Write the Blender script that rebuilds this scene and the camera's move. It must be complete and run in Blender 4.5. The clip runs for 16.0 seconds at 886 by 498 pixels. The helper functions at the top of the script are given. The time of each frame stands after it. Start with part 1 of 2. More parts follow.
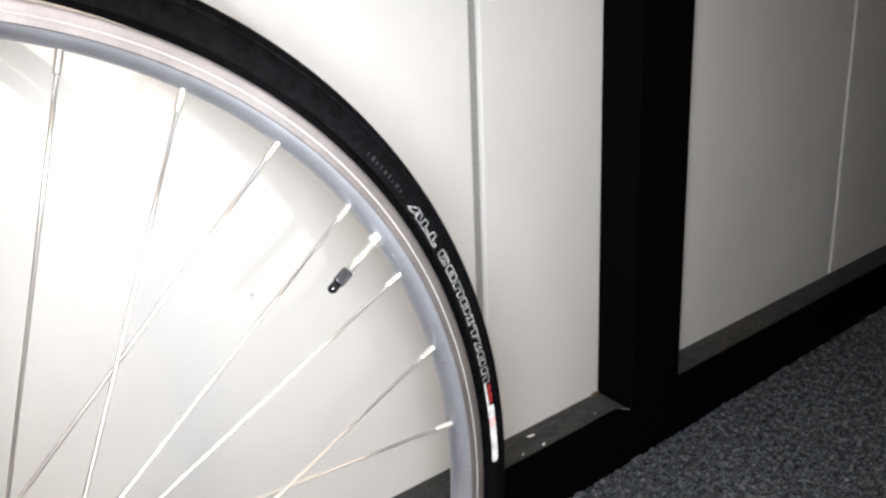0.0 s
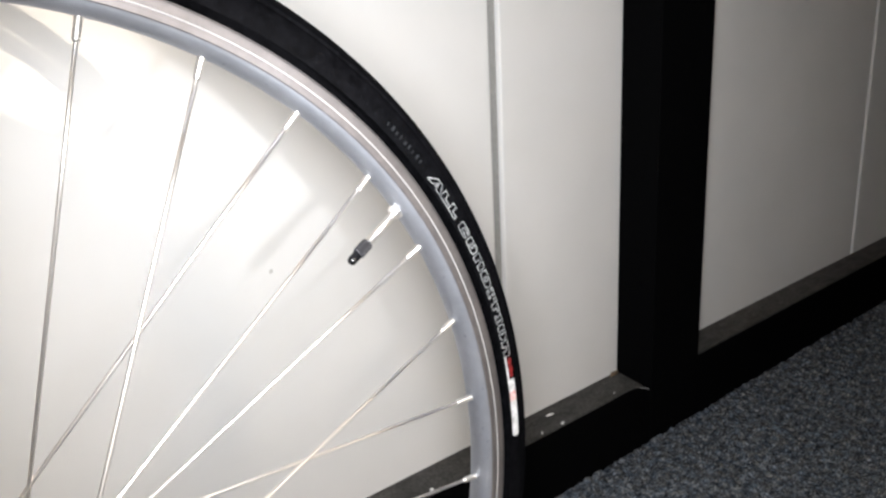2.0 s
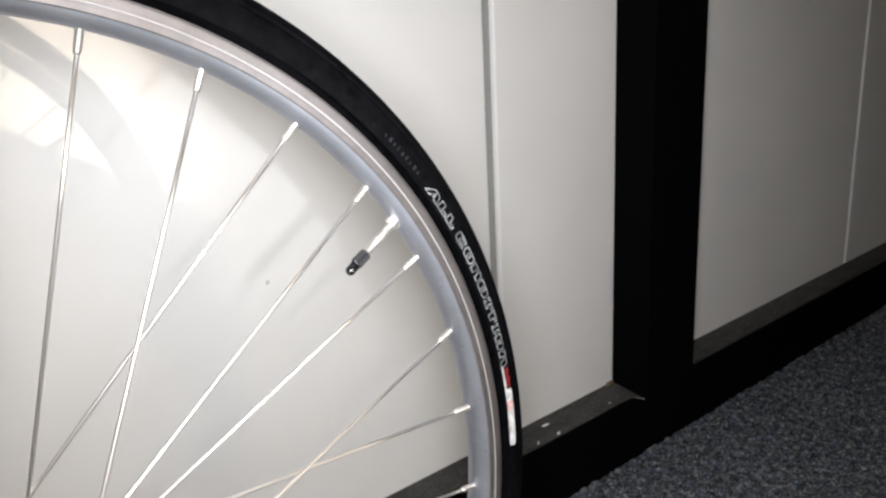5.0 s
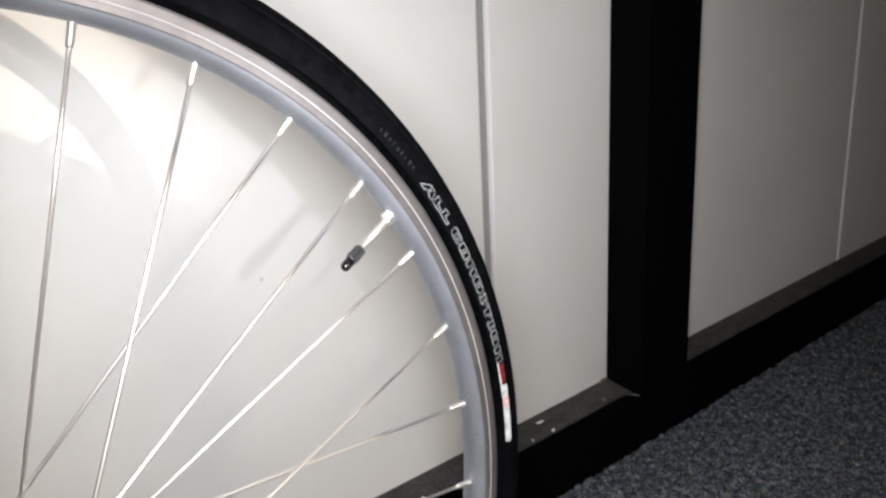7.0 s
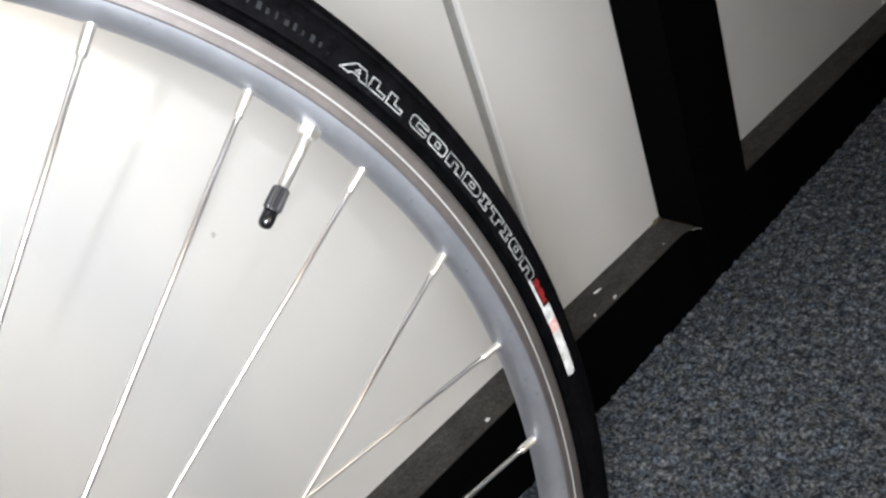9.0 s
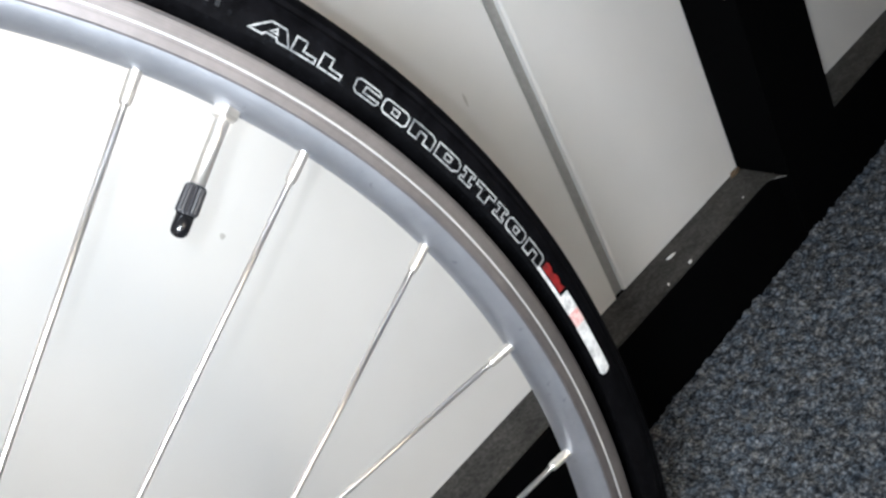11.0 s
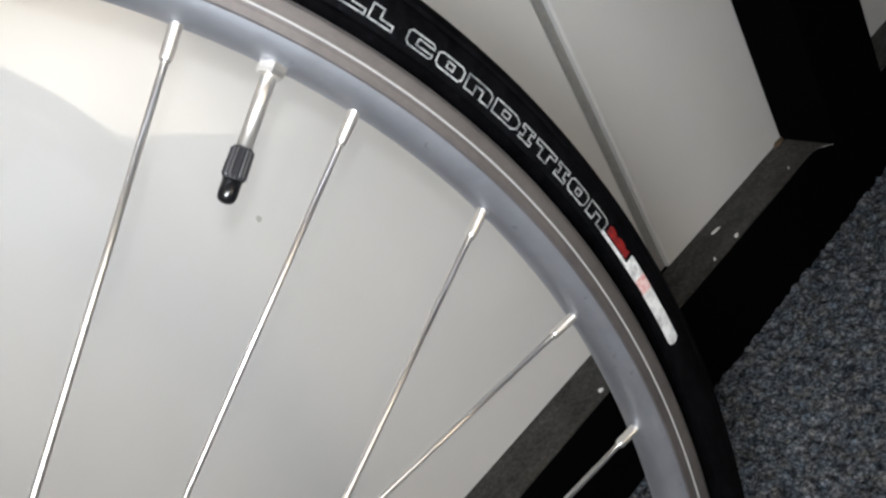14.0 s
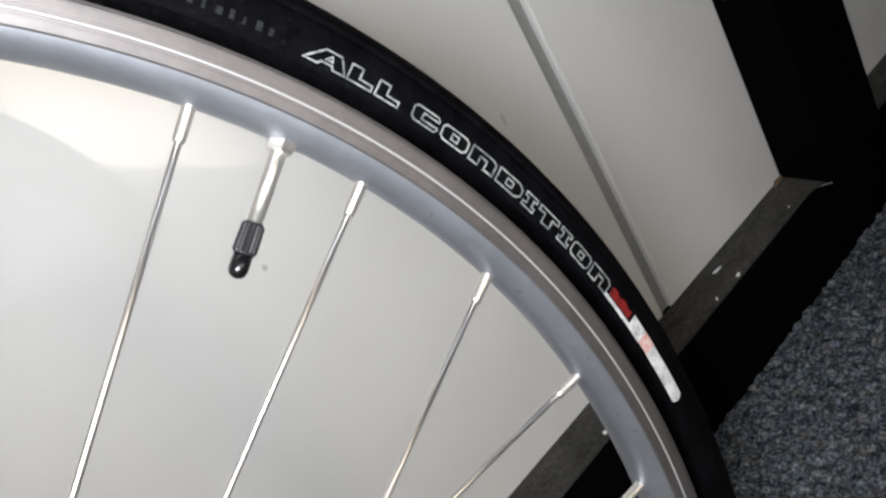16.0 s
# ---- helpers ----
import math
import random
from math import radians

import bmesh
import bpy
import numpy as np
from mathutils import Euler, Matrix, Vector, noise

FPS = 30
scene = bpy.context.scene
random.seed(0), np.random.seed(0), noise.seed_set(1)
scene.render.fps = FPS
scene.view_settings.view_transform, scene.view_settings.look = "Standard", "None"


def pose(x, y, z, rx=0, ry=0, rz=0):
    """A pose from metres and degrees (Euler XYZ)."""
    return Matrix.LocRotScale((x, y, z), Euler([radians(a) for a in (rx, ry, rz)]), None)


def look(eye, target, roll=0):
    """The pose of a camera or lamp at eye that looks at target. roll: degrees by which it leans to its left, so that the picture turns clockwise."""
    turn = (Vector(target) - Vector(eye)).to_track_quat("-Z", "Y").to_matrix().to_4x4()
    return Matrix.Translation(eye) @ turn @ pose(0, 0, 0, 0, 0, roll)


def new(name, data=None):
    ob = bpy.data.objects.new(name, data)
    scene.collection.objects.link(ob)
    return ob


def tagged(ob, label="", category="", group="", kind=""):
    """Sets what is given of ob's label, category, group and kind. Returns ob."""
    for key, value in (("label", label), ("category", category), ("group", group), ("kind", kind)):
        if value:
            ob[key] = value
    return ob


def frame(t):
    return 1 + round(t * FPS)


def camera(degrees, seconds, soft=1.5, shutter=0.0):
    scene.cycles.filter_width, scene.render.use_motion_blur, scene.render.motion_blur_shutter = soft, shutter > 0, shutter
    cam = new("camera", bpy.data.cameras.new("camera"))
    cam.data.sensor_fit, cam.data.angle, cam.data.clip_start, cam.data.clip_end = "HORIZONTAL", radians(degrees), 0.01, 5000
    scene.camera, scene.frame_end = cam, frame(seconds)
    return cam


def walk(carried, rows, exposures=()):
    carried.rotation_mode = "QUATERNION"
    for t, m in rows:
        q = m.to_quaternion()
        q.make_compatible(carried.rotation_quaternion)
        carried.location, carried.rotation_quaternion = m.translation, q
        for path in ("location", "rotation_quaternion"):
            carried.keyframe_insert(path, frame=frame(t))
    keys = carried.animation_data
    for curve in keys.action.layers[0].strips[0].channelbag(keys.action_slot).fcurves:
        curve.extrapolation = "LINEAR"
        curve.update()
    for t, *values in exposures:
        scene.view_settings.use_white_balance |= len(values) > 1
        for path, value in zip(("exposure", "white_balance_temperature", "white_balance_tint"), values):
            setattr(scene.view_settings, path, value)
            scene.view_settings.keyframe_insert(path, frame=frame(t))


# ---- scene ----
cam = camera(53.94, 16.0, soft=2.5, shutter=0.4)
# seconds, place in metres, turn in degrees
ROWS = [
    (0.0, -0.0328, -0.6783, 0.6514, 71.99, 2.37, -40.76),
    (0.5, -0.0365, -0.6770, 0.6465, 71.26, 2.54, -40.06),
    (1.0, -0.0347, -0.6768, 0.6430, 71.15, 2.84, -40.16),
    (1.5, -0.0308, -0.6770, 0.6410, 70.86, 2.80, -39.78),
    (2.0, -0.0340, -0.6757, 0.6427, 71.06, 2.82, -39.76),
    (2.5, -0.0323, -0.6769, 0.6437, 71.18, 3.01, -39.97),
    (3.0, -0.0337, -0.6772, 0.6418, 71.40, 2.85, -39.98),
    (3.5, -0.0330, -0.6785, 0.6428, 71.48, 2.91, -40.01),
    (4.0, -0.0313, -0.6786, 0.6436, 71.54, 3.06, -40.11),
    (4.5, -0.0347, -0.6770, 0.6432, 71.64, 2.96, -40.16),
    (6.8, -0.0405, -0.6766, 0.6430, 72.28, 2.80, -40.29),
    (7.0, -0.0379, -0.6747, 0.6408, 71.67, 2.81, -40.67),
    (7.5, -0.0331, -0.6741, 0.6347, 70.43, 4.38, -40.81),
    (8.0, -0.0029, -0.6442, 0.6203, 67.81, 8.82, -41.59),
    (8.5, 0.0528, -0.5943, 0.6160, 64.56, 15.75, -43.75),
    (9.0, 0.0870, -0.5598, 0.5960, 61.70, 18.07, -45.45),
    (9.2, 0.0978, -0.5551, 0.5929, 62.17, 19.05, -44.70),
    (11.3, 0.1572, -0.5303, 0.5522, 61.28, 26.90, -41.60),
    (11.5, 0.1576, -0.5249, 0.5539, 61.48, 27.89, -41.39),
    (12.0, 0.1570, -0.5187, 0.5518, 60.98, 28.87, -41.50),
    (12.5, 0.1616, -0.5182, 0.5492, 60.61, 28.58, -42.13),
    (13.0, 0.1542, -0.5171, 0.5452, 60.54, 28.21, -41.34),
    (13.5, 0.1513, -0.5167, 0.5410, 60.48, 27.93, -41.20),
    (14.0, 0.1496, -0.5156, 0.5443, 60.92, 27.77, -41.25),
    (14.5, 0.1499, -0.5146, 0.5446, 61.08, 27.72, -41.34),
    (15.0, 0.1509, -0.5151, 0.5458, 61.14, 27.79, -41.44),
    (15.5, 0.1539, -0.5164, 0.5539, 62.24, 28.11, -41.29),
    (16.0, 0.1547, -0.5183, 0.5574, 62.65, 28.22, -41.35),
]
walk(cam, [(t, pose(x, y, z, rx, ry, rz)) for t, x, y, z, rx, ry, rz in ROWS], [(0.0, 0.59, 6200, 11), (0.6, 0.50, 6200, 11), (2.2, 0.45, 6200, 11), (2.9, 0.31, 6200, 11), (3.5, 0.26, 6200, 11), (7.3, 0.24, 6200, 11), (9.2, 0.36, 6100, 9), (11.3, 0.44, 5900, 8), (12.0, 0.14, 6000, 8), (13.0, -0.16, 6100, 9), (14.8, -0.16, 6100, 9), (16.0, -0.10, 6100, 9)])

# ---- light: the small white lamp of the hand-held phone, a dim room behind it, and an added wall spot ----
world = bpy.data.worlds.new("room_air")
scene.world = world
world.use_nodes = True
world.node_tree.nodes["Background"].inputs[0].default_value = (1.0, 0.86, 0.72, 1)
world.node_tree.nodes["Background"].inputs[1].default_value = 0.05

# the lamp sits just above the lens: broad at the first stand, soft with a crisp core at the second
TORCH = [((-0.033, -0.672, 0.654), (0.53, 0.36), 86, 0.98, 0.070), ((0.150, -0.520, 0.562), (0.44, 0.54), 80, 0.02, 0.030), ((0.157, -0.513, 0.556), (0.44, 0.54), 80, 0.10, 0.003)]
TORCH_WATTS = 22.5
for (x, y, z), (aim_x, aim_z), beam, share, size in TORCH:
    torch = bpy.data.lights.new("torch", "SPOT")
    torch.spot_size, torch.spot_blend = radians(beam), 1.0
    torch.energy = TORCH_WATTS * share
    torch.color = (1.0, 0.995, 0.98)
    torch.shadow_soft_size = size
    new("torch", torch).matrix_world = look((x, y, z), (aim_x, 0.0, aim_z))

# an unseen spot added behind the camera, lighting the white wall the panels mirror
added_wall_spot = bpy.data.lights.new("added_wall_spot", "SPOT")
added_wall_spot.spot_size, added_wall_spot.spot_blend = radians(58), 0.7
added_wall_spot.energy = 2150.0
added_wall_spot.color = (1.0, 0.89, 0.77)
added_wall_spot.shadow_soft_size = 0.08
new("added_wall_spot", added_wall_spot).matrix_world = look((-1.4, -3.2, 2.2), (0.98, -3.15, 0.3))


# ---- materials ----
def material(name, colour, rough=0.5, metal=0.0, spec=0.5):
    m = bpy.data.materials.new(name)
    m.use_nodes = True
    b = m.node_tree.nodes["Principled BSDF"]
    b.inputs["Base Color"].default_value = (*colour, 1)
    b.inputs["Roughness"].default_value = rough
    b.inputs["Metallic"].default_value = metal
    b.inputs["Specular IOR Level"].default_value = spec
    return m


def noise_node(m, scale, detail=3.0, rough=0.55, stretch=None):
    t = m.node_tree
    co = t.nodes.new("ShaderNodeTexCoord")
    out = co.outputs["Object"]
    if stretch:
        mp = t.nodes.new("ShaderNodeMapping")
        mp.inputs["Scale"].default_value = stretch
        t.links.new(out, mp.inputs["Vector"])
        out = mp.outputs["Vector"]
    n = t.nodes.new("ShaderNodeTexNoise")
    n.inputs["Scale"].default_value = scale
    n.inputs["Detail"].default_value = detail
    n.inputs["Roughness"].default_value = rough
    t.links.new(out, n.inputs["Vector"])
    return n


def ramp(m, source, stops):
    r = m.node_tree.nodes.new("ShaderNodeValToRGB")
    e = r.color_ramp.elements
    while len(e) < len(stops):
        e.new(0.5)
    for el, (p, c) in zip(e, stops):
        el.position, el.color = p, (*c, 1)
    m.node_tree.links.new(source, r.inputs["Fac"])
    return r.outputs["Color"]


def mix(m, fac, a, b, kind="MIX"):
    n = m.node_tree.nodes.new("ShaderNodeMix")
    n.data_type, n.blend_type = "RGBA", kind
    for sock, v in ((n.inputs["Factor"], fac), (n.inputs["A"], a), (n.inputs["B"], b)):
        if isinstance(v, bpy.types.NodeSocket):
            m.node_tree.links.new(v, sock)
        else:
            sock.default_value = v if isinstance(v, float) else (*v, 1)
    return n.outputs["Result"]


def set_in(m, name, source):
    m.node_tree.links.new(source, m.node_tree.nodes["Principled BSDF"].inputs[name])


def bump(m, source, strength, dist):
    b = m.node_tree.nodes.new("ShaderNodeBump")
    b.inputs["Strength"].default_value = strength
    b.inputs["Distance"].default_value = dist
    m.node_tree.links.new(source, b.inputs["Height"])
    set_in(m, "Normal", b.outputs["Normal"])


def make_panel():
    m = material("white_laminate", (0.8, 0.79, 0.76), 0.16, 0.0, 1.0)
    big = noise_node(m, 5.0, 4)
    set_in(m, "Base Color", ramp(m, big.outputs["Fac"], [(0.3, (0.76, 0.755, 0.735)), (0.7, (0.82, 0.815, 0.80))]))
    fine = noise_node(m, 180.0, 2)
    bump(m, fine.outputs["Fac"], 0.01, 0.0003)
    smear = noise_node(m, 9.0, 5, 0.65)
    set_in(m, "Roughness", ramp(m, smear.outputs["Fac"], [(0.35, (0.02,) * 3), (0.75, (0.05,) * 3)]))
    return m


def make_frame():
    m = material("black_powder_coat", (0.0016, 0.0016, 0.0018), 0.85, 0.0, 0.03)
    n = noise_node(m, 400.0, 2)
    bump(m, n.outputs["Fac"], 0.15, 0.0004)
    return m


def make_dusty():
    m = material("dusty_dark_metal", (0.08, 0.08, 0.08), 0.65, 0.0, 0.3)
    n = noise_node(m, 34.0, 7, 0.75, (1, 2, 1))
    f = noise_node(m, 300.0, 4, 0.7)
    a = ramp(m, n.outputs["Fac"], [(0.30, (0.036, 0.034, 0.031)), (0.5, (0.076, 0.073, 0.067)), (0.72, (0.118, 0.114, 0.105))])
    set_in(m, "Base Color", mix(m, 0.8, a, ramp(m, f.outputs["Fac"], [(0.38, (0.3, 0.29, 0.28)), (0.62, (1.0, 1.0, 1.0))]), "MULTIPLY"))
    bump(m, f.outputs["Fac"], 0.3, 0.0006)
    return m


def make_carpet():
    m = material("blue_grey_carpet", (0.1, 0.11, 0.13), 0.95, 0.0, 0.1)
    f = noise_node(m, 300.0, 2, 0.8)
    g = noise_node(m, 95.0, 4, 0.75)
    k = noise_node(m, 70.0, 3, 0.7)
    h = noise_node(m, 6.0, 3)
    a = ramp(m, f.outputs["Fac"], [(0.34, (0.035, 0.038, 0.043)), (0.5, (0.165, 0.172, 0.186)), (0.68, (0.48, 0.49, 0.51))])
    b = mix(m, 0.85, a, ramp(m, g.outputs["Fac"], [(0.38, (0.13, 0.14, 0.16)), (0.52, (0.8, 0.81, 0.83)), (0.64, (1.0, 1.0, 1.0))]), "MULTIPLY")
    c = mix(m, 0.9, b, ramp(m, k.outputs["Fac"], [(0.36, (0.72, 0.86, 1.0)), (0.5, (0.93, 0.97, 1.0)), (0.64, (1.0, 0.95, 0.86))]), "MULTIPLY")
    set_in(m, "Base Color", mix(m, 0.5, c, ramp(m, h.outputs["Fac"], [(0.3, (0.75, 0.75, 0.75)), (0.7, (1, 1, 1))]), "MULTIPLY"))
    bump(m, f.outputs["Fac"], 0.5, 0.002)
    return m


def rings_node(m, lines):
    """Fine rings about the axle, as turning and brake wear leave them."""
    t = m.node_tree
    co = t.nodes.new("ShaderNodeTexCoord")
    flat = t.nodes.new("ShaderNodeVectorMath")
    flat.operation = "MULTIPLY"
    flat.inputs[1].default_value = (1, 0, 1)
    far = t.nodes.new("ShaderNodeVectorMath")
    far.operation = "LENGTH"
    n = t.nodes.new("ShaderNodeTexNoise")
    n.noise_dimensions = "1D"
    n.inputs["Scale"].default_value = lines
    n.inputs["Detail"].default_value = 3.0
    n.inputs["Roughness"].default_value = 0.7
    t.links.new(co.outputs["Object"], flat.inputs[0])
    t.links.new(flat.outputs["Vector"], far.inputs[0])
    t.links.new(far.outputs["Value"], n.inputs["W"])
    return n


def make_rim():
    m = material("satin_anodised_aluminium", (0.42, 0.44, 0.48), 0.44, 0.8)
    n = noise_node(m, 60.0, 5, 0.7)
    set_in(m, "Roughness", ramp(m, n.outputs["Fac"], [(0.3, (0.40,) * 3), (0.75, (0.52,) * 3)]))
    c = noise_node(m, 22.0, 5, 0.7)
    p = noise_node(m, 260.0, 3, 0.6)
    tone = ramp(m, c.outputs["Fac"], [(0.3, (0.33, 0.343, 0.377)), (0.7, (0.43, 0.447, 0.492))])
    specks = ramp(m, p.outputs["Fac"], [(0.26, (0.35, 0.34, 0.33)), (0.33, (1, 1, 1)), (0.7, (1, 1, 1))])
    set_in(m, "Base Color", mix(m, 0.4, tone, specks, "MULTIPLY"))
    f = noise_node(m, 900.0, 2)
    bump(m, f.outputs["Fac"], 0.08, 0.0003)
    return m


def make_track():
    m = material("worn_brake_track", (0.24, 0.22, 0.22), 0.48, 0.96)
    n = noise_node(m, 45.0, 6, 0.75)
    r = rings_node(m, 700.0)
    base = ramp(m, n.outputs["Fac"], [(0.3, (0.24, 0.228, 0.232)), (0.7, (0.33, 0.314, 0.318))])
    set_in(m, "Base Color", mix(m, 0.45, base, ramp(m, r.outputs["Fac"], [(0.32, (0.5, 0.48, 0.48)), (0.5, (0.95, 0.93, 0.93)), (0.7, (1.0, 1.0, 1.0))]), "MULTIPLY"))
    set_in(m, "Roughness", ramp(m, r.outputs["Fac"], [(0.3, (0.56,) * 3), (0.7, (0.46,) * 3)]))
    bump(m, r.outputs["Fac"], 0.35, 0.0002)
    return m


def make_rubber():
    m = material("black_rubber", (0.005, 0.005, 0.006), 0.6, 0.0, 0.030)
    n = noise_node(m, 120.0, 5, 0.7)
    d = noise_node(m, 420.0, 3, 0.65)
    tone = ramp(m, n.outputs["Fac"], [(0.35, (0.0014, 0.0014, 0.0017)), (0.75, (0.0050, 0.0050, 0.0060))])
    dust = ramp(m, d.outputs["Fac"], [(0.60, (0, 0, 0)), (0.74, (0.0045, 0.005, 0.006))])
    set_in(m, "Base Color", mix(m, 1.0, tone, dust, "ADD"))
    bump(m, n.outputs["Fac"], 0.2, 0.0006)
    return m


def make_print(name, c1, c2):
    m = material(name, c1, 0.6, 0.0, 0.3)
    n = noise_node(m, 260.0, 4, 0.7)
    set_in(m, "Base Color", ramp(m, n.outputs["Fac"], [(0.38, c2), (0.6, c1)]))
    return m


PANEL, FRAME, DUSTY, CARPET = make_panel(), make_frame(), make_dusty(), make_carpet()
RIM, TRACK, RUBBER = make_rim(), make_track(), make_rubber()
STEEL = material("bright_stainless_steel", (0.94, 0.91, 0.87), 0.32, 0.95)
BEAD = material("bright_worn_edge", (0.66, 0.65, 0.65), 0.45, 0.6)
BRASS = material("nickel_plated_brass", (0.95, 0.92, 0.87), 0.36, 0.93)
CAPDARK = material("smoky_black_plastic", (0.006, 0.006, 0.007), 0.24, 0.0, 0.7)
CAPGREY = material("grey_ribbed_plastic", (0.022, 0.022, 0.025), 0.38)
PRINT = make_print("pale_grey_print", (0.36, 0.365, 0.36), (0.11, 0.115, 0.12))
REDP = make_print("red_print", (0.22, 0.010, 0.010), (0.09, 0.006, 0.006))
PINKP = make_print("rubbed_red_print", (0.55, 0.22, 0.20), (0.7, 0.6, 0.58))
WHITEP = make_print("white_print", (0.66, 0.66, 0.65), (0.36, 0.36, 0.36))
MOULD = make_print("scuffed_rubber", (0.014, 0.016, 0.019), (0.003, 0.003, 0.0035))
CHIP = make_print("white_paint_chip", (0.9, 0.895, 0.87), (0.84, 0.83, 0.81))
LIP = make_print("scratched_bare_metal", (0.30, 0.29, 0.28), (0.10, 0.10, 0.095))
GLUE = make_print("brown_sealant", (0.20, 0.14, 0.08), (0.10, 0.07, 0.05))
GREYSTRIP = make_print("grey_joint_strip", (0.30, 0.30, 0.29), (0.25, 0.25, 0.24))
PLASTER = material("painted_wall", (0.78, 0.76, 0.72), 0.8)
n_ = noise_node(PLASTER, 8.0, 5)
set_in(PLASTER, "Base Color", ramp(PLASTER, n_.outputs["Fac"], [(0.3, (0.85, 0.78, 0.67)), (0.7, (0.89, 0.83, 0.73))]))
MARK = make_print("grey_scuff", (0.42, 0.41, 0.38), (0.58, 0.57, 0.54))
GREYWALL = material("grey_painted_wall", (0.3, 0.29, 0.28), 0.8)
n_ = noise_node(GREYWALL, 8.0, 5)
set_in(GREYWALL, "Base Color", ramp(GREYWALL, n_.outputs["Fac"], [(0.3, (0.27, 0.26, 0.25)), (0.7, (0.31, 0.30, 0.29))]))


# ---- mesh helpers ----
def part(name, bm, mat, parent=None, label="", smooth=False):
    me = bpy.data.meshes.new(name)
    bm.normal_update()
    bm.to_mesh(me)
    bm.free()
    if smooth:
        me.shade_smooth()
    me.materials.append(mat)
    ob = new(name, me)
    ob.parent = parent
    if label:
        ob["label"] = label
    return ob


def box(x0, x1, y0, y1, z0, z1, bevel=0.0, bm=None):
    bm = bm or bmesh.new()
    made = bmesh.ops.create_cube(bm, size=1, matrix=Matrix.LocRotScale(((x0 + x1) / 2, (y0 + y1) / 2, (z0 + z1) / 2), None, (x1 - x0, y1 - y0, z1 - z0)))
    if bevel:
        edges = list({e for v in made["verts"] for e in v.link_edges})
        bmesh.ops.bevel(bm, geom=edges, offset=bevel, segments=2, affect="EDGES", profile=0.5)
    return bm


def turned(profile, n, closed=False):
    """A ring or solid turned round the wheel's axle (y) from (radius, distance along the axle) points."""
    bm = bmesh.new()
    rings = []
    for k in range(n):
        c, s = math.cos(2 * math.pi * k / n), math.sin(2 * math.pi * k / n)
        rings.append([bm.verts.new((r * c, -a, r * s)) for r, a in profile])
    m = len(profile)
    for k in range(n):
        p, q = rings[k], rings[(k + 1) % n]
        for j in range(m if closed else m - 1):
            bm.faces.new((p[j], p[(j + 1) % m], q[(j + 1) % m], q[j]))
    bmesh.ops.recalc_face_normals(bm, faces=bm.faces)
    return bm


def rod(points, radii, n=12, bm=None, caps=True):
    """A round rod through points with a radius at each."""
    bm = bm or bmesh.new()
    points = [Vector(p) for p in points]
    d = (points[-1] - points[0]).normalized()
    u = d.orthogonal().normalized()
    v = d.cross(u)
    rings = [[bm.verts.new(p + r * (math.cos(2 * math.pi * k / n) * u + math.sin(2 * math.pi * k / n) * v)) for k in range(n)] for p, r in zip(points, radii)]
    for a, b in zip(rings, rings[1:]):
        for k in range(n):
            bm.faces.new((a[k], a[(k + 1) % n], b[(k + 1) % n], b[k]))
    if caps:
        bm.faces.new(rings[0][::-1])
        bm.faces.new(rings[-1])
    return bm


# ---- the room: carpet, partition wall, plain walls and ceiling ----
LEDGE_Z, LEDGE_D, POST_D = 0.0977, 0.0427, 0.0559
POST_L, POST_R = 0.7983, 0.8997
SEAM = 0.5911
X0, X1, Y0, TOP = -2.4, 3.2, -4.6, 2.5


def spaced(lo, a, b, hi, step, coarse):
    left = list(np.linspace(lo, a, coarse, endpoint=False))
    mid = list(np.arange(a, b, step))
    return np.array(left + mid + list(np.linspace(b, hi, coarse)))


def build_carpet():
    xs = spaced(X0, 0.45, 1.9, X1, 0.0032, 24)
    ys = spaced(Y0, -0.62, -0.03, 0.03, 0.0032, 24)
    rng = np.random.default_rng(4)
    gx, gy = np.meshgrid(xs, ys)
    gz = rng.normal(0, 1, gx.shape)
    k = (gz + np.roll(gz, 1, 0) + np.roll(gz, 1, 1) + np.roll(gz, (1, 1), (0, 1))) / 2
    gz = np.clip(0.0014 * k, -0.004, 0.004)
    gx = gx + rng.normal(0, 0.0006, gx.shape)
    nx, ny = len(xs), len(ys)
    verts = np.stack([gx.ravel(), gy.ravel(), gz.ravel()], 1)
    i = (np.arange(ny - 1)[:, None] * nx + np.arange(nx - 1)[None, :]).ravel()
    faces = np.stack([i, i + 1, i + nx + 1, i + nx], 1)
    me = bpy.data.meshes.new("floor")
    me.from_pydata(verts.tolist(), [], faces.tolist())
    me.shade_smooth()
    me.materials.append(CARPET)
    return tagged(new("floor", me), "blue-grey speckled office carpet with short pile", "carpet", kind="structure")


build_carpet()

wall = tagged(new("wall_north"), "white glossy partition panels in a black metal frame", "partition wall", kind="structure")


def bay(x0, x1, seams, gap):
    edges = [x0] + [e for s in seams for e in (s - gap, s + gap)] + [x1]
    for a, b in zip(edges[::2], edges[1::2]):
        part("panel", box(a, b, 0.0, 0.022, LEDGE_Z - 0.01, 2.42, 0.0022), PANEL, wall)
    for s in seams:
        part("joint_strip", box(s - gap - 0.001, s + gap + 0.001, 0.006, 0.02, LEDGE_Z - 0.01, 2.42), GREYSTRIP, wall, "grey strip set back in a panel joint")


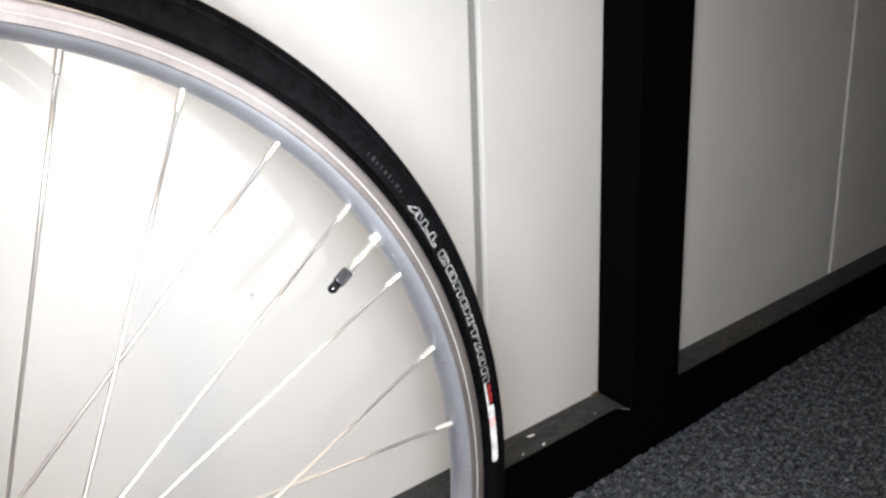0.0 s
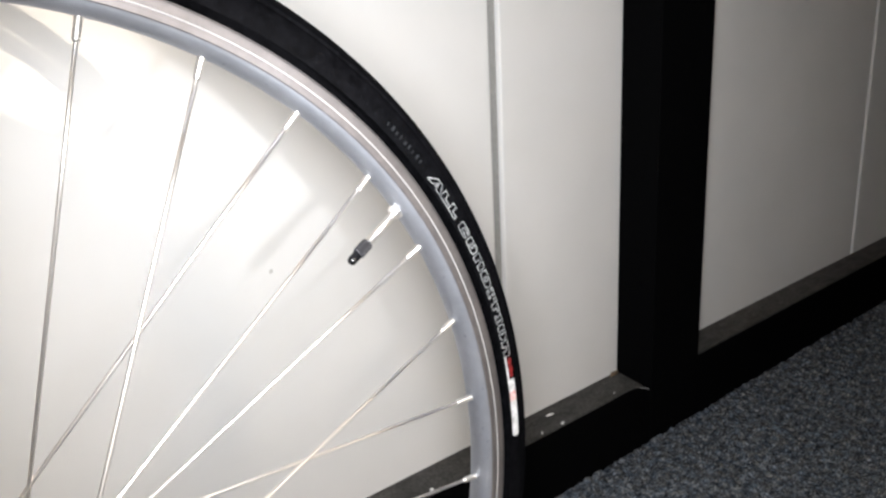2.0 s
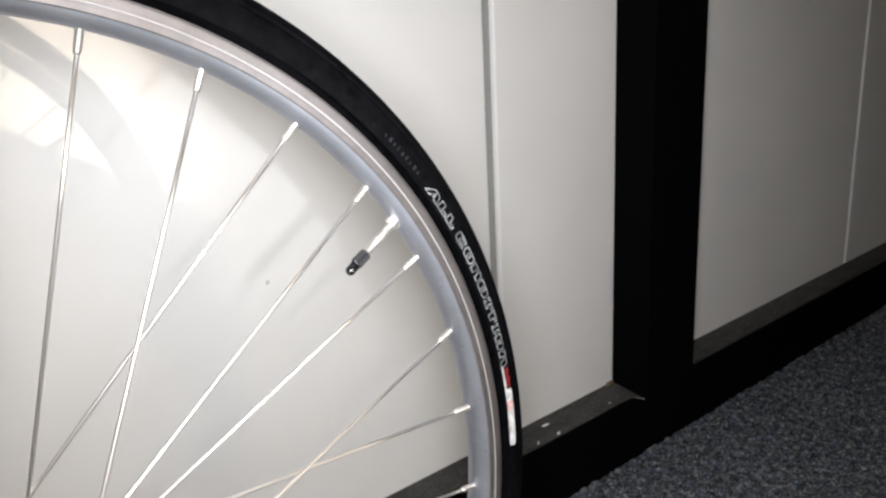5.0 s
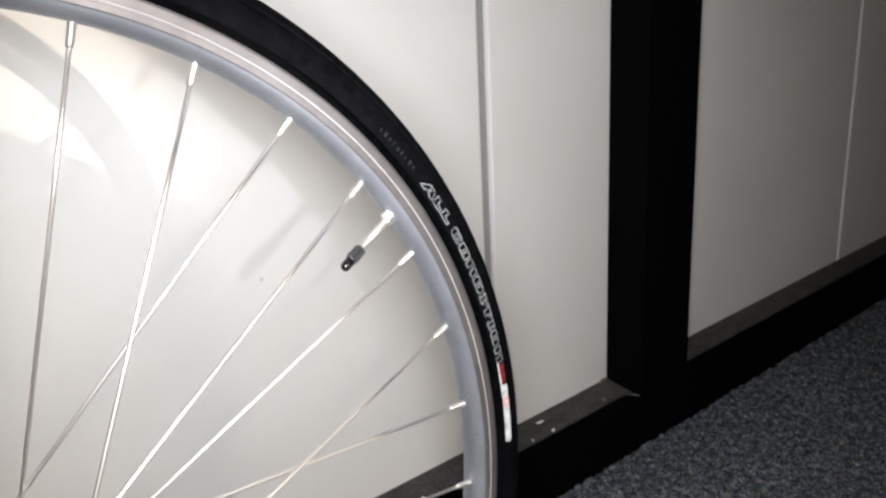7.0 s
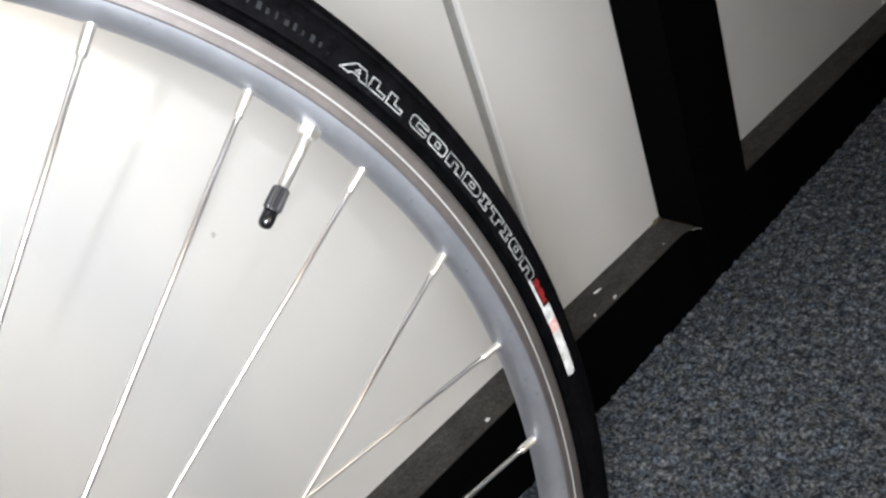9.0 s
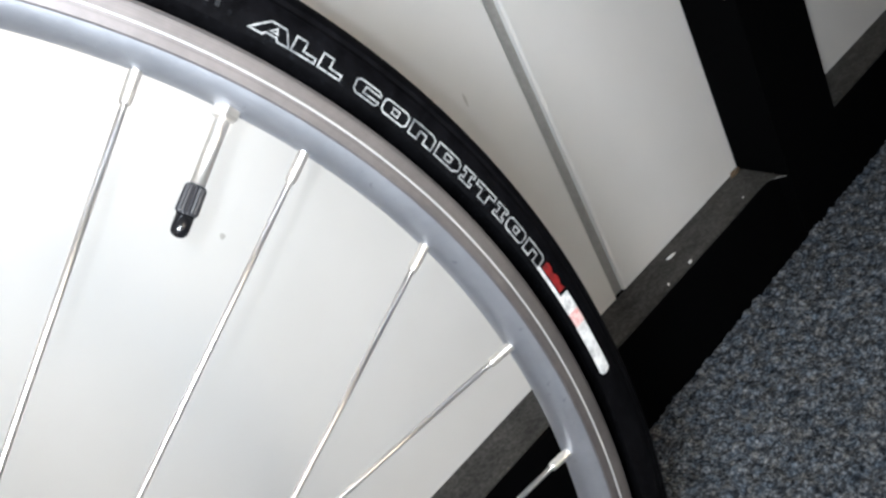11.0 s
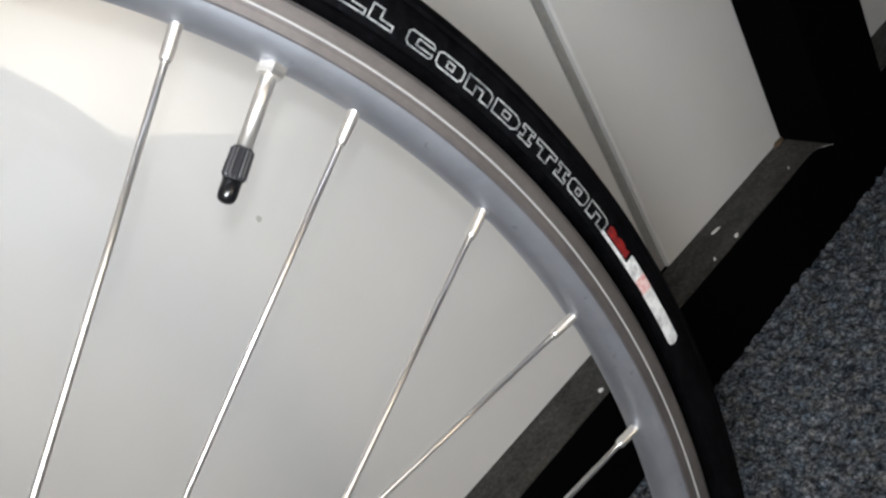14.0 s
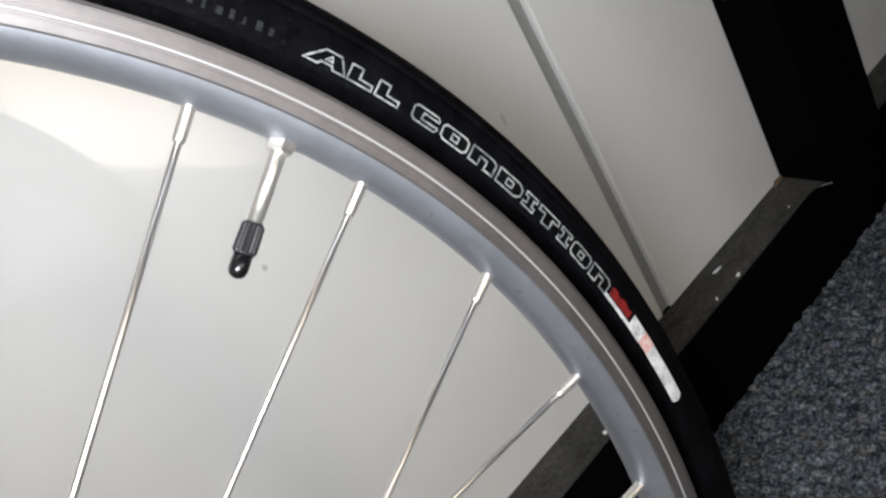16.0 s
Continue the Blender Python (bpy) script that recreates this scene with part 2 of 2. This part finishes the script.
bay(-0.62, POST_L, [SEAM], 0.007)
bay(POST_R, 2.3, [1.439], 0.0035)
bay(2.408, X1, [2.9], 0.0035)
bay(X0, -0.728, [-1.2, -1.8], 0.007)
for a, b in ((-0.728, -0.62), (POST_L, POST_R), (2.3, 2.408)):
    part("post", box(a, b, -POST_D, 0.03, 0.02, 2.5, 0.0015), FRAME, wall, "black metal post")
part("bottom_rail", box(X0, X1, -LEDGE_D + 0.001, 0.03, -0.01, LEDGE_Z - 0.0025, 0.003), FRAME, wall, "black metal bottom rail")
part("top_rail", box(X0, X1, -LEDGE_D + 0.001, 0.03, 2.42, TOP, 0.001), FRAME, wall)
for a, b in ((X0, -0.728), (-0.62, POST_L - 0.060), (POST_R, 2.3), (2.408, X1)):
    part("ledge", box(a, b, -LEDGE_D - 0.001, 0.0, LEDGE_Z - 0.003, LEDGE_Z, 0.0008), DUSTY, wall, "dusty grey top of the bottom rail")


def build_end_lip():
    """The last stretch of the ledge, drawn out in a thin torn tongue along the post."""
    bm = bmesh.new()
    n = 24
    rows_ = []
    for k in range(n + 1):
        u = k / n
        x = POST_L - 0.060 + 0.059 * u
        front = -LEDGE_D - 0.0015 - (POST_D - LEDGE_D + 0.0008) * u ** 7
        rise = 0.0012 * u ** 3 - 0.0030 * u ** 6
        rows_.append([bm.verts.new((x - 0.007 * u ** 3 * j / 3, front * j / 3, LEDGE_Z + rise * j / 3)) for j in range(4)])
    for p, q in zip(rows_, rows_[1:]):
        for j in range(3):
            bm.faces.new((p[j], p[j + 1], q[j + 1], q[j]))
    sunk = bmesh.ops.extrude_face_region(bm, geom=bm.faces[:])["geom"]
    for v in sunk:
        if isinstance(v, bmesh.types.BMVert):
            v.co.z -= 0.0014
    bmesh.ops.recalc_face_normals(bm, faces=bm.faces)
    return part("end_lip", bm, DUSTY, wall, "bent thin metal tongue at the ledge's end")


build_end_lip()
part("lip_edge", rod([(POST_L - 0.017, -POST_D + 0.0052, LEDGE_Z + 0.0002), (POST_L - 0.012, -POST_D + 0.0012, LEDGE_Z - 0.0004), (POST_L - 0.008, -POST_D - 0.0022, LEDGE_Z - 0.0016)], [0.0004, 0.0008, 0.0005], 6), LIP, wall, "scratched bare-metal edge of the tongue")

tagged(part("wall_south", box(X0, X1, Y0 - 0.1, Y0, 0, TOP), GREYWALL), "plain grey painted wall", "wall", kind="structure")
tagged(part("wall_west", box(X0 - 0.1, X0, Y0, 0.03, 0, TOP), GREYWALL), "plain grey painted wall", "wall", kind="structure")
tagged(part("wall_east", box(X1, X1 + 0.1, Y0, 0.03, 0, TOP), GREYWALL), "plain grey painted wall", "wall", kind="structure")
tagged(part("wall_return", box(0.98, 1.08, Y0, -1.41, 0, TOP, 0.004), PLASTER), "white painted wall end standing out into the room", "wall", kind="structure")
tagged(part("ceiling", box(X0 - 0.1, X1 + 0.1, Y0 - 0.1, 0.03, TOP, TOP + 0.1), PLASTER), "plain pale ceiling", "ceiling", kind="structure")

# ---- the bicycle wheel ----
TYRE_R = 0.3423
LEAN, YAW = -2.76, 0.31
HUB = Vector((0, -0.2857, 0.3392))
turn = pose(0, 0, 0, LEAN, 0, YAW)
wheel = tagged(new("bicycle_wheel"), "silver spoked bicycle wheel with a black road tyre on carpet", "bicycle wheel")
wheel.matrix_world = Matrix.Translation(HUB - turn @ Vector((0, 0, TYRE_R))) @ turn
AXLE = Matrix.Translation((0, 0, TYRE_R))
PHASE = 1.2523
STEP = 2 * math.pi / 32


def on_axle(ob, m=None):
    ob.matrix_basis = AXLE @ (m or Matrix())
    return ob


# tyre: sidewall, shoulder ridge, slightly flattened tread
TC, TR, TW = 0.3246, 0.0177, 0.0134


def tyre_point(phi, lift=0.0):
    """(radius, along the axle) on the tyre's skin; phi 0 is the near sidewall, 90 degrees the tread."""
    return TC + (TR + lift) * math.sin(phi), (TW + lift) * math.cos(phi)


prof = []
for k in range(0, 85):
    phi = radians(-15 + k * 210 / 84)
    deg = math.degrees(phi)
    ridge = -0.0006 if 33 < deg < 39 or 141 < deg < 147 else 0.0
    tread = 0.0003 if 39 <= deg <= 141 else 0.0
    prof.append(tyre_point(phi, ridge + tread))
tyre = on_axle(part("tyre", turned(prof, 360), RUBBER, wheel, "slick black rubber road tyre with printed sidewall", True))

# rim: hollow box section with a rounded bed towards the hub and worn brake tracks
half = [(0.2995, 0.0), (0.2997, 0.0025), (0.3006, 0.0052), (0.3022, 0.0078), (0.3041, 0.0094), (0.3056, 0.0101)]
rim_profile = [(r, -a) for r, a in half[::-1]] + half[1:]
rim = on_axle(part("rim", turned(rim_profile, 360), RIM, wheel, "satin silver aluminium rim", True))
for side in (1, -1):
    track = [(0.3056, 0.0101), (0.3062, 0.0106), (0.3096, 0.0108), (0.3110, 0.0108), (0.3150, 0.0109), (0.3162, 0.0106), (0.3164, 0.0080)]
    ob = on_axle(part("brake_track", turned([(r, side * a) for r, a in track], 360), TRACK, rim, "dulled brake track with a bright raised line", False))
    ob.matrix_basis = Matrix()
    bead = [(0.3103 + 0.00044 * math.cos(k * math.pi / 4), side * (0.0108 + 0.00044 * math.sin(k * math.pi / 4))) for k in range(8)]
    part("bead_line", turned(bead, 360, True), BEAD, rim, "bright raised line round the brake track", True)


# spokes: four kinds (near or far flange, leaning one way or the other), each with its nipple
def build_spoke(side, lean):
    w = 0.027 if side > 0 else -0.041
    top = Vector((0.3000, 0, 0))
    end = Vector((0, -w, lean * 0.0188))
    way = (end - top).normalized()
    L = (end - top).length
    at = lambda d: top + way * d
    sp = bpy.data.meshes.new("spoke")
    bm = rod([at(0.006), at(0.080), at(0.086), at(L - 0.030), at(L - 0.024), at(L)], [0.00108, 0.00108, 0.00108, 0.00108, 0.00112, 0.00112], 12)
    bm.to_mesh(sp)
    bm.free()
    nip = bpy.data.meshes.new("nipple")
    bm = rod([at(-0.003), at(0.0004), at(0.0008), at(0.0100), at(0.0112), at(0.0116)], [0.0021, 0.0021, 0.00195, 0.0019, 0.0017, 0.0012], 12)
    bm.to_mesh(nip)
    bm.free()
    for me, mat in ((sp, STEEL), (nip, BRASS)):
        me.shade_smooth()
        me.materials.append(mat)
    return sp, nip


kinds = {(s, l): build_spoke(s, l) for s in (1, -1) for l in (1, -1)}
for i in range(32):
    side = 1 if i % 2 else -1
    lean_ = -1 if i % 4 < 2 else 1
    sp, nip = kinds[(side, lean_)]
    ob = new("spoke", sp)
    ob.parent = wheel
    ob.matrix_basis = AXLE @ Matrix.Rotation(-(PHASE - i * STEP), 4, "Y")
    o2 = new("nipple", nip)
    o2.parent = ob

# hub
hub = on_axle(part("hub", turned([(0.0, 0.046), (0.010, 0.046), (0.012, 0.032), (0.024, 0.030), (0.025, 0.027), (0.024, 0.024), (0.014, 0.021), (0.012, 0.0), (0.014, -0.035), (0.024, -0.038), (0.025, -0.041), (0.024, -0.044), (0.012, -0.046), (0.010, -0.060), (0.0, -0.060)], 48), RIM, wheel, "polished aluminium hub", True))
axle = part("axle", rod([(0, -0.07, 0), (0, 0.07, 0)], [0.0048, 0.0048], 16), STEEL, hub)

# valve with its ring nut, stem and two-tone cap
VA = PHASE - 3.5 * STEP
valve = part("valve", rod([(0.306, 0, 0), (0.2722, 0, 0)], [0.0024, 0.0024], 20), BRASS, wheel, "silver tube valve", True)
valve.matrix_basis = AXLE @ Matrix.Rotation(-VA, 4, "Y")
part("ring_nut", rod([(0.3002, 0, 0), (0.2978, 0, 0), (0.2966, 0, 0), (0.2962, 0, 0)], [0.0047, 0.0047, 0.0040, 0.0024], 6), BRASS, valve)
bm = bmesh.new()
rings = [[bm.verts.new((x, (r + (f if k % 2 else 0)) * math.cos(math.pi * k / 18), (r + (f if k % 2 else 0)) * math.sin(math.pi * k / 18))) for k in range(36)] for x, r, f in ((0.2740, 0.0027, 0), (0.2732, 0.0031, 0.0004), (0.2652, 0.0033, 0.0004), (0.2642, 0.0030, 0))]
for p, q in zip(rings, rings[1:]):
    for k in range(36):
        bm.faces.new((p[k], p[(k + 1) % 36], q[(k + 1) % 36], q[k]))
bm.faces.new(rings[0][::-1])
bm.faces.new(rings[-1])
bmesh.ops.recalc_face_normals(bm, faces=bm.faces)
part("cap_grip", bm, CAPGREY, valve, "grey ribbed grip of the valve cap")
part("cap_tip", rod([(0.2645, 0, 0), (0.2596, 0, 0), (0.2582, 0, 0), (0.2573, 0, 0), (0.2569, 0, 0)], [0.0029, 0.0029, 0.0026, 0.0018, 0.0006], 20), CAPDARK, valve, "glossy black rounded tip", True)


# ---- print on the tyre's near sidewall ----
def skin(deg, h, lift=0.00025):
    """A place on the sidewall: degrees round the wheel, h metres up the sidewall from radius 0.3221."""
    phi = math.asin((0.3221 + h - TC) / TR)
    r, a = tyre_point(phi, lift)
    c, s = math.cos(radians(deg)), math.sin(radians(deg))
    return (r * c, -a, r * s)


MM = math.degrees(0.001 / 0.325)


def ribbon(bm, pts, width, closed=True):
    """A flat painted line along pts (degrees, metres up the sidewall)."""
    P = [Vector((d / MM * 0.001, h)) for d, h in pts]
    n = len(P)
    inner, outer = [], []
    for k in range(n):
        a = P[k - 1] if closed or k else P[k] - (P[k + 1] - P[k])
        b = P[(k + 1) % n] if closed or k < n - 1 else P[k] + (P[k] - P[k - 1])
        d1, d2 = (P[k] - a).normalized(), (b - P[k]).normalized()
        nrm = Vector((-(d1 + d2).y, (d1 + d2).x))
        nrm = nrm.normalized() if nrm.length > 1e-6 else Vector((-d1.y, d1.x))
        k_ = min(1.8, 1 / max(0.4, nrm.dot(Vector((-d1.y, d1.x)))))
        for side, keep in ((0.5, outer), (-0.5, inner)):
            q = P[k] + nrm * (side * width * k_)
            keep.append(bm.verts.new(skin(q.x * 1000 * MM, q.y)))
    for k in range(n if closed else n - 1):
        j = (k + 1) % n
        bm.faces.new((inner[k], inner[j], outer[j], outer[k]))


def dense(loop, step=0.25):
    out = []
    for (a, b), (c, d) in zip(loop, loop[1:] + loop[:1]):
        m = max(1, int(math.hypot(c - a, d - b) / step))
        out += [(a + (c - a) * k / m, b + (d - b) * k / m) for k in range(m)]
    return out


GLYPHS = {
    "A": [[(-0.28, 0), (0.30, 1), (0.78, 1), (1.0, 0), (0.62, 0), (0.58, 0.2), (0.24, 0.2), (0.14, 0)], [(0.34, 0.42), (0.52, 0.72), (0.56, 0.42)]],
    "L": [[(0, 0), (0.06, 1), (0.5, 1), (0.46, 0.34), (1.0, 0.34), (1.0, 0)]],
    "C": [[(0.12, 0), (0, 0.2), (0, 0.8), (0.12, 1), (0.9, 1), (0.98, 0.85), (0.98, 0.70), (0.40, 0.72), (0.36, 0.28), (0.98, 0.30), (0.98, 0.15), (0.9, 0)]],
    "O": [[(0.12, 0), (0, 0.2), (0, 0.8), (0.12, 1), (0.88, 1), (1, 0.8), (1, 0.2), (0.88, 0)], [(0.38, 0.3), (0.38, 0.7), (0.62, 0.7), (0.62, 0.3)]],
    "N": [[(0, 0), (0, 1), (0.85, 1), (1, 0.8), (1, 0), (0.64, 0), (0.64, 0.62), (0.36, 0.62), (0.36, 0)]],
    "D": [[(0, 0), (0, 1), (0.82, 1), (1, 0.75), (1, 0.25), (0.82, 0)], [(0.36, 0.3), (0.36, 0.7), (0.62, 0.7), (0.62, 0.3)]],
    "I": [[(0, 0), (0, 0.26), (0.26, 0.26), (0.26, 0.74), (0, 0.74), (0, 1), (1, 1), (1, 0.74), (0.74, 0.74), (0.74, 0.26), (1, 0.26), (1, 0)]],
    "T": [[(0.3, 0), (0.3, 0.66), (0, 0.66), (0, 1), (1, 1), (1, 0.66), (0.7, 0.66), (0.7, 0)]],
}
HIGH = 0.0050


def letter(ch, start, wide):
    bm = bmesh.new()
    for loop in GLYPHS[ch]:
        pts = [(start - x * wide, 0.0004 + y * HIGH) for x, y in dense(loop)]
        ribbon(bm, pts, 0.00062)
    ob = on_axle(part("letter", bm, PRINT, tyre))
    ob.matrix_basis = Matrix()
    return ob


# the words ALL CONDITION in outlined capitals
at = 33.2
for ch, wide, gap in (("A", 1.95, 0.15), ("L", 1.55, 0.25), ("L", 1.55, 0.98), ("C", 1.85, 0.30), ("O", 1.98, 0.32), ("N", 1.98, 0.32), ("D", 2.1, 0.32), ("I", 1.05, 0.32), ("T", 1.85, 0.32), ("I", 1.05, 0.32), ("O", 1.9, 0.3), ("N", 1.98, 0.3)):
    letter(ch, at, wide)
    at -= wide + gap


def patch(name, d0, d1, h0, h1, mat, label, edge=None):
    """A printed or moulded block; edge(u) scales its height along its length."""
    bm = bmesh.new()
    n = max(8, int(abs(d1 - d0) / 0.15))
    grid = []
    for k in range(n + 1):
        u = k / n
        lo, hi = edge(u) if edge else (0.0, 1.0)
        grid.append([bm.verts.new(skin(d0 + (d1 - d0) * u, h0 + (h1 - h0) * (lo + (hi - lo) * j / 4))) for j in range(5)])
    for k in range(n):
        for j in range(4):
            bm.faces.new((grid[k][j], grid[k + 1][j], grid[k + 1][j + 1], grid[k][j + 1]))
    part(name, bm, mat, tyre, label)


def round_end(u):
    r = max(0.0, (u - 0.93) / 0.07)
    cut = 0.5 * (1 - math.sqrt(max(0.0, 1 - r * r)))
    return min(0.42, cut), max(0.58, 1 - cut)


def arched(u):
    return 0.0, 0.62 + 0.30 * abs(math.sin(2.2 * math.pi * u + 0.5))


patch("print_patch", 8.2, 5.7, 0.0020, 0.0060, REDP, "red printed block", arched)
patch("print_patch", 8.5, 5.4, 0.0000, 0.0014, WHITEP, "white printed underline")
patch("print_patch", 5.4, 3.8, 0.0000, 0.0056, WHITEP, "white printed block")
patch("print_patch", 3.8, 2.6, 0.0002, 0.0056, PINKP, "rubbed red printed block")
patch("print_patch", 2.6, -2.1, 0.0000, 0.0054, WHITEP, "white printed block", round_end)

# a run of small moulded signs, too worn to read, ahead of the words
for k in range(9):
    d = 41.4 - k * 0.70
    patch("moulded_sign", d, d - (0.18, 0.34, 0.26)[k % 3], 0.0014, 0.0036 + 0.0006 * (k % 2), MOULD, "worn moulded sign in the black rubber")

# ---- small marks ----
def fleck(name, x, y, z, sx, sy, sz, rot, mat, label, cat, group=""):
    bm = bmesh.new()
    bmesh.ops.create_icosphere(bm, subdivisions=2, radius=1.0)
    rng = random.Random(int(x * 1e4))
    for v in bm.verts:
        v.co *= 1 + rng.uniform(-0.25, 0.25)
    ob = part(name, bm, mat)
    ob.matrix_world = Matrix.LocRotScale((x, y, z), Euler((0, 0, radians(rot))), (sx, sy, sz))
    return tagged(ob, label, cat, group)


for x, y, sx, sy, rot in ((0.6492, -0.0174, 0.0060, 0.0015, -12), (0.6455, -0.0419, 0.0030, 0.0015, 10), (0.6120, -0.0405, 0.0018, 0.0010, 30), (0.4455, -0.0387, 0.0026, 0.0018, 0)):
    fleck("paint_chip", x, y, LEDGE_Z + 0.0010, sx, sy, 0.0015, rot, CHIP, "small white paint chip lying on the dusty ledge", "paint chip", "paint chips on the ledge")
for x, y, s in ((0.748, -0.036, 0.0010),):
    fleck("dust_crumb", x, y, LEDGE_Z + 0.0004, s, s * 0.8, 0.0008, 20, CHIP, "tiny pale crumb on the dusty ledge", "crumb")
fleck("sealant_blob", 0.787, -0.003, LEDGE_Z + 0.0012, 0.009, 0.003, 0.0030, 6, GLUE, "brown sealant crumb in the ledge corner", "sealant")
fleck("scuff_mark", 0.3082, -0.0001, 0.3758, 0.0017, 0.0004, 0.0021, 0, MARK, "tiny grey scuff on the white panel", "scuff")
fleck("scuff_mark", 0.5280, -0.0001, 0.3440, 0.0012, 0.0004, 0.0060, 0, MARK, "thin grey scuff on the white panel", "scuff")
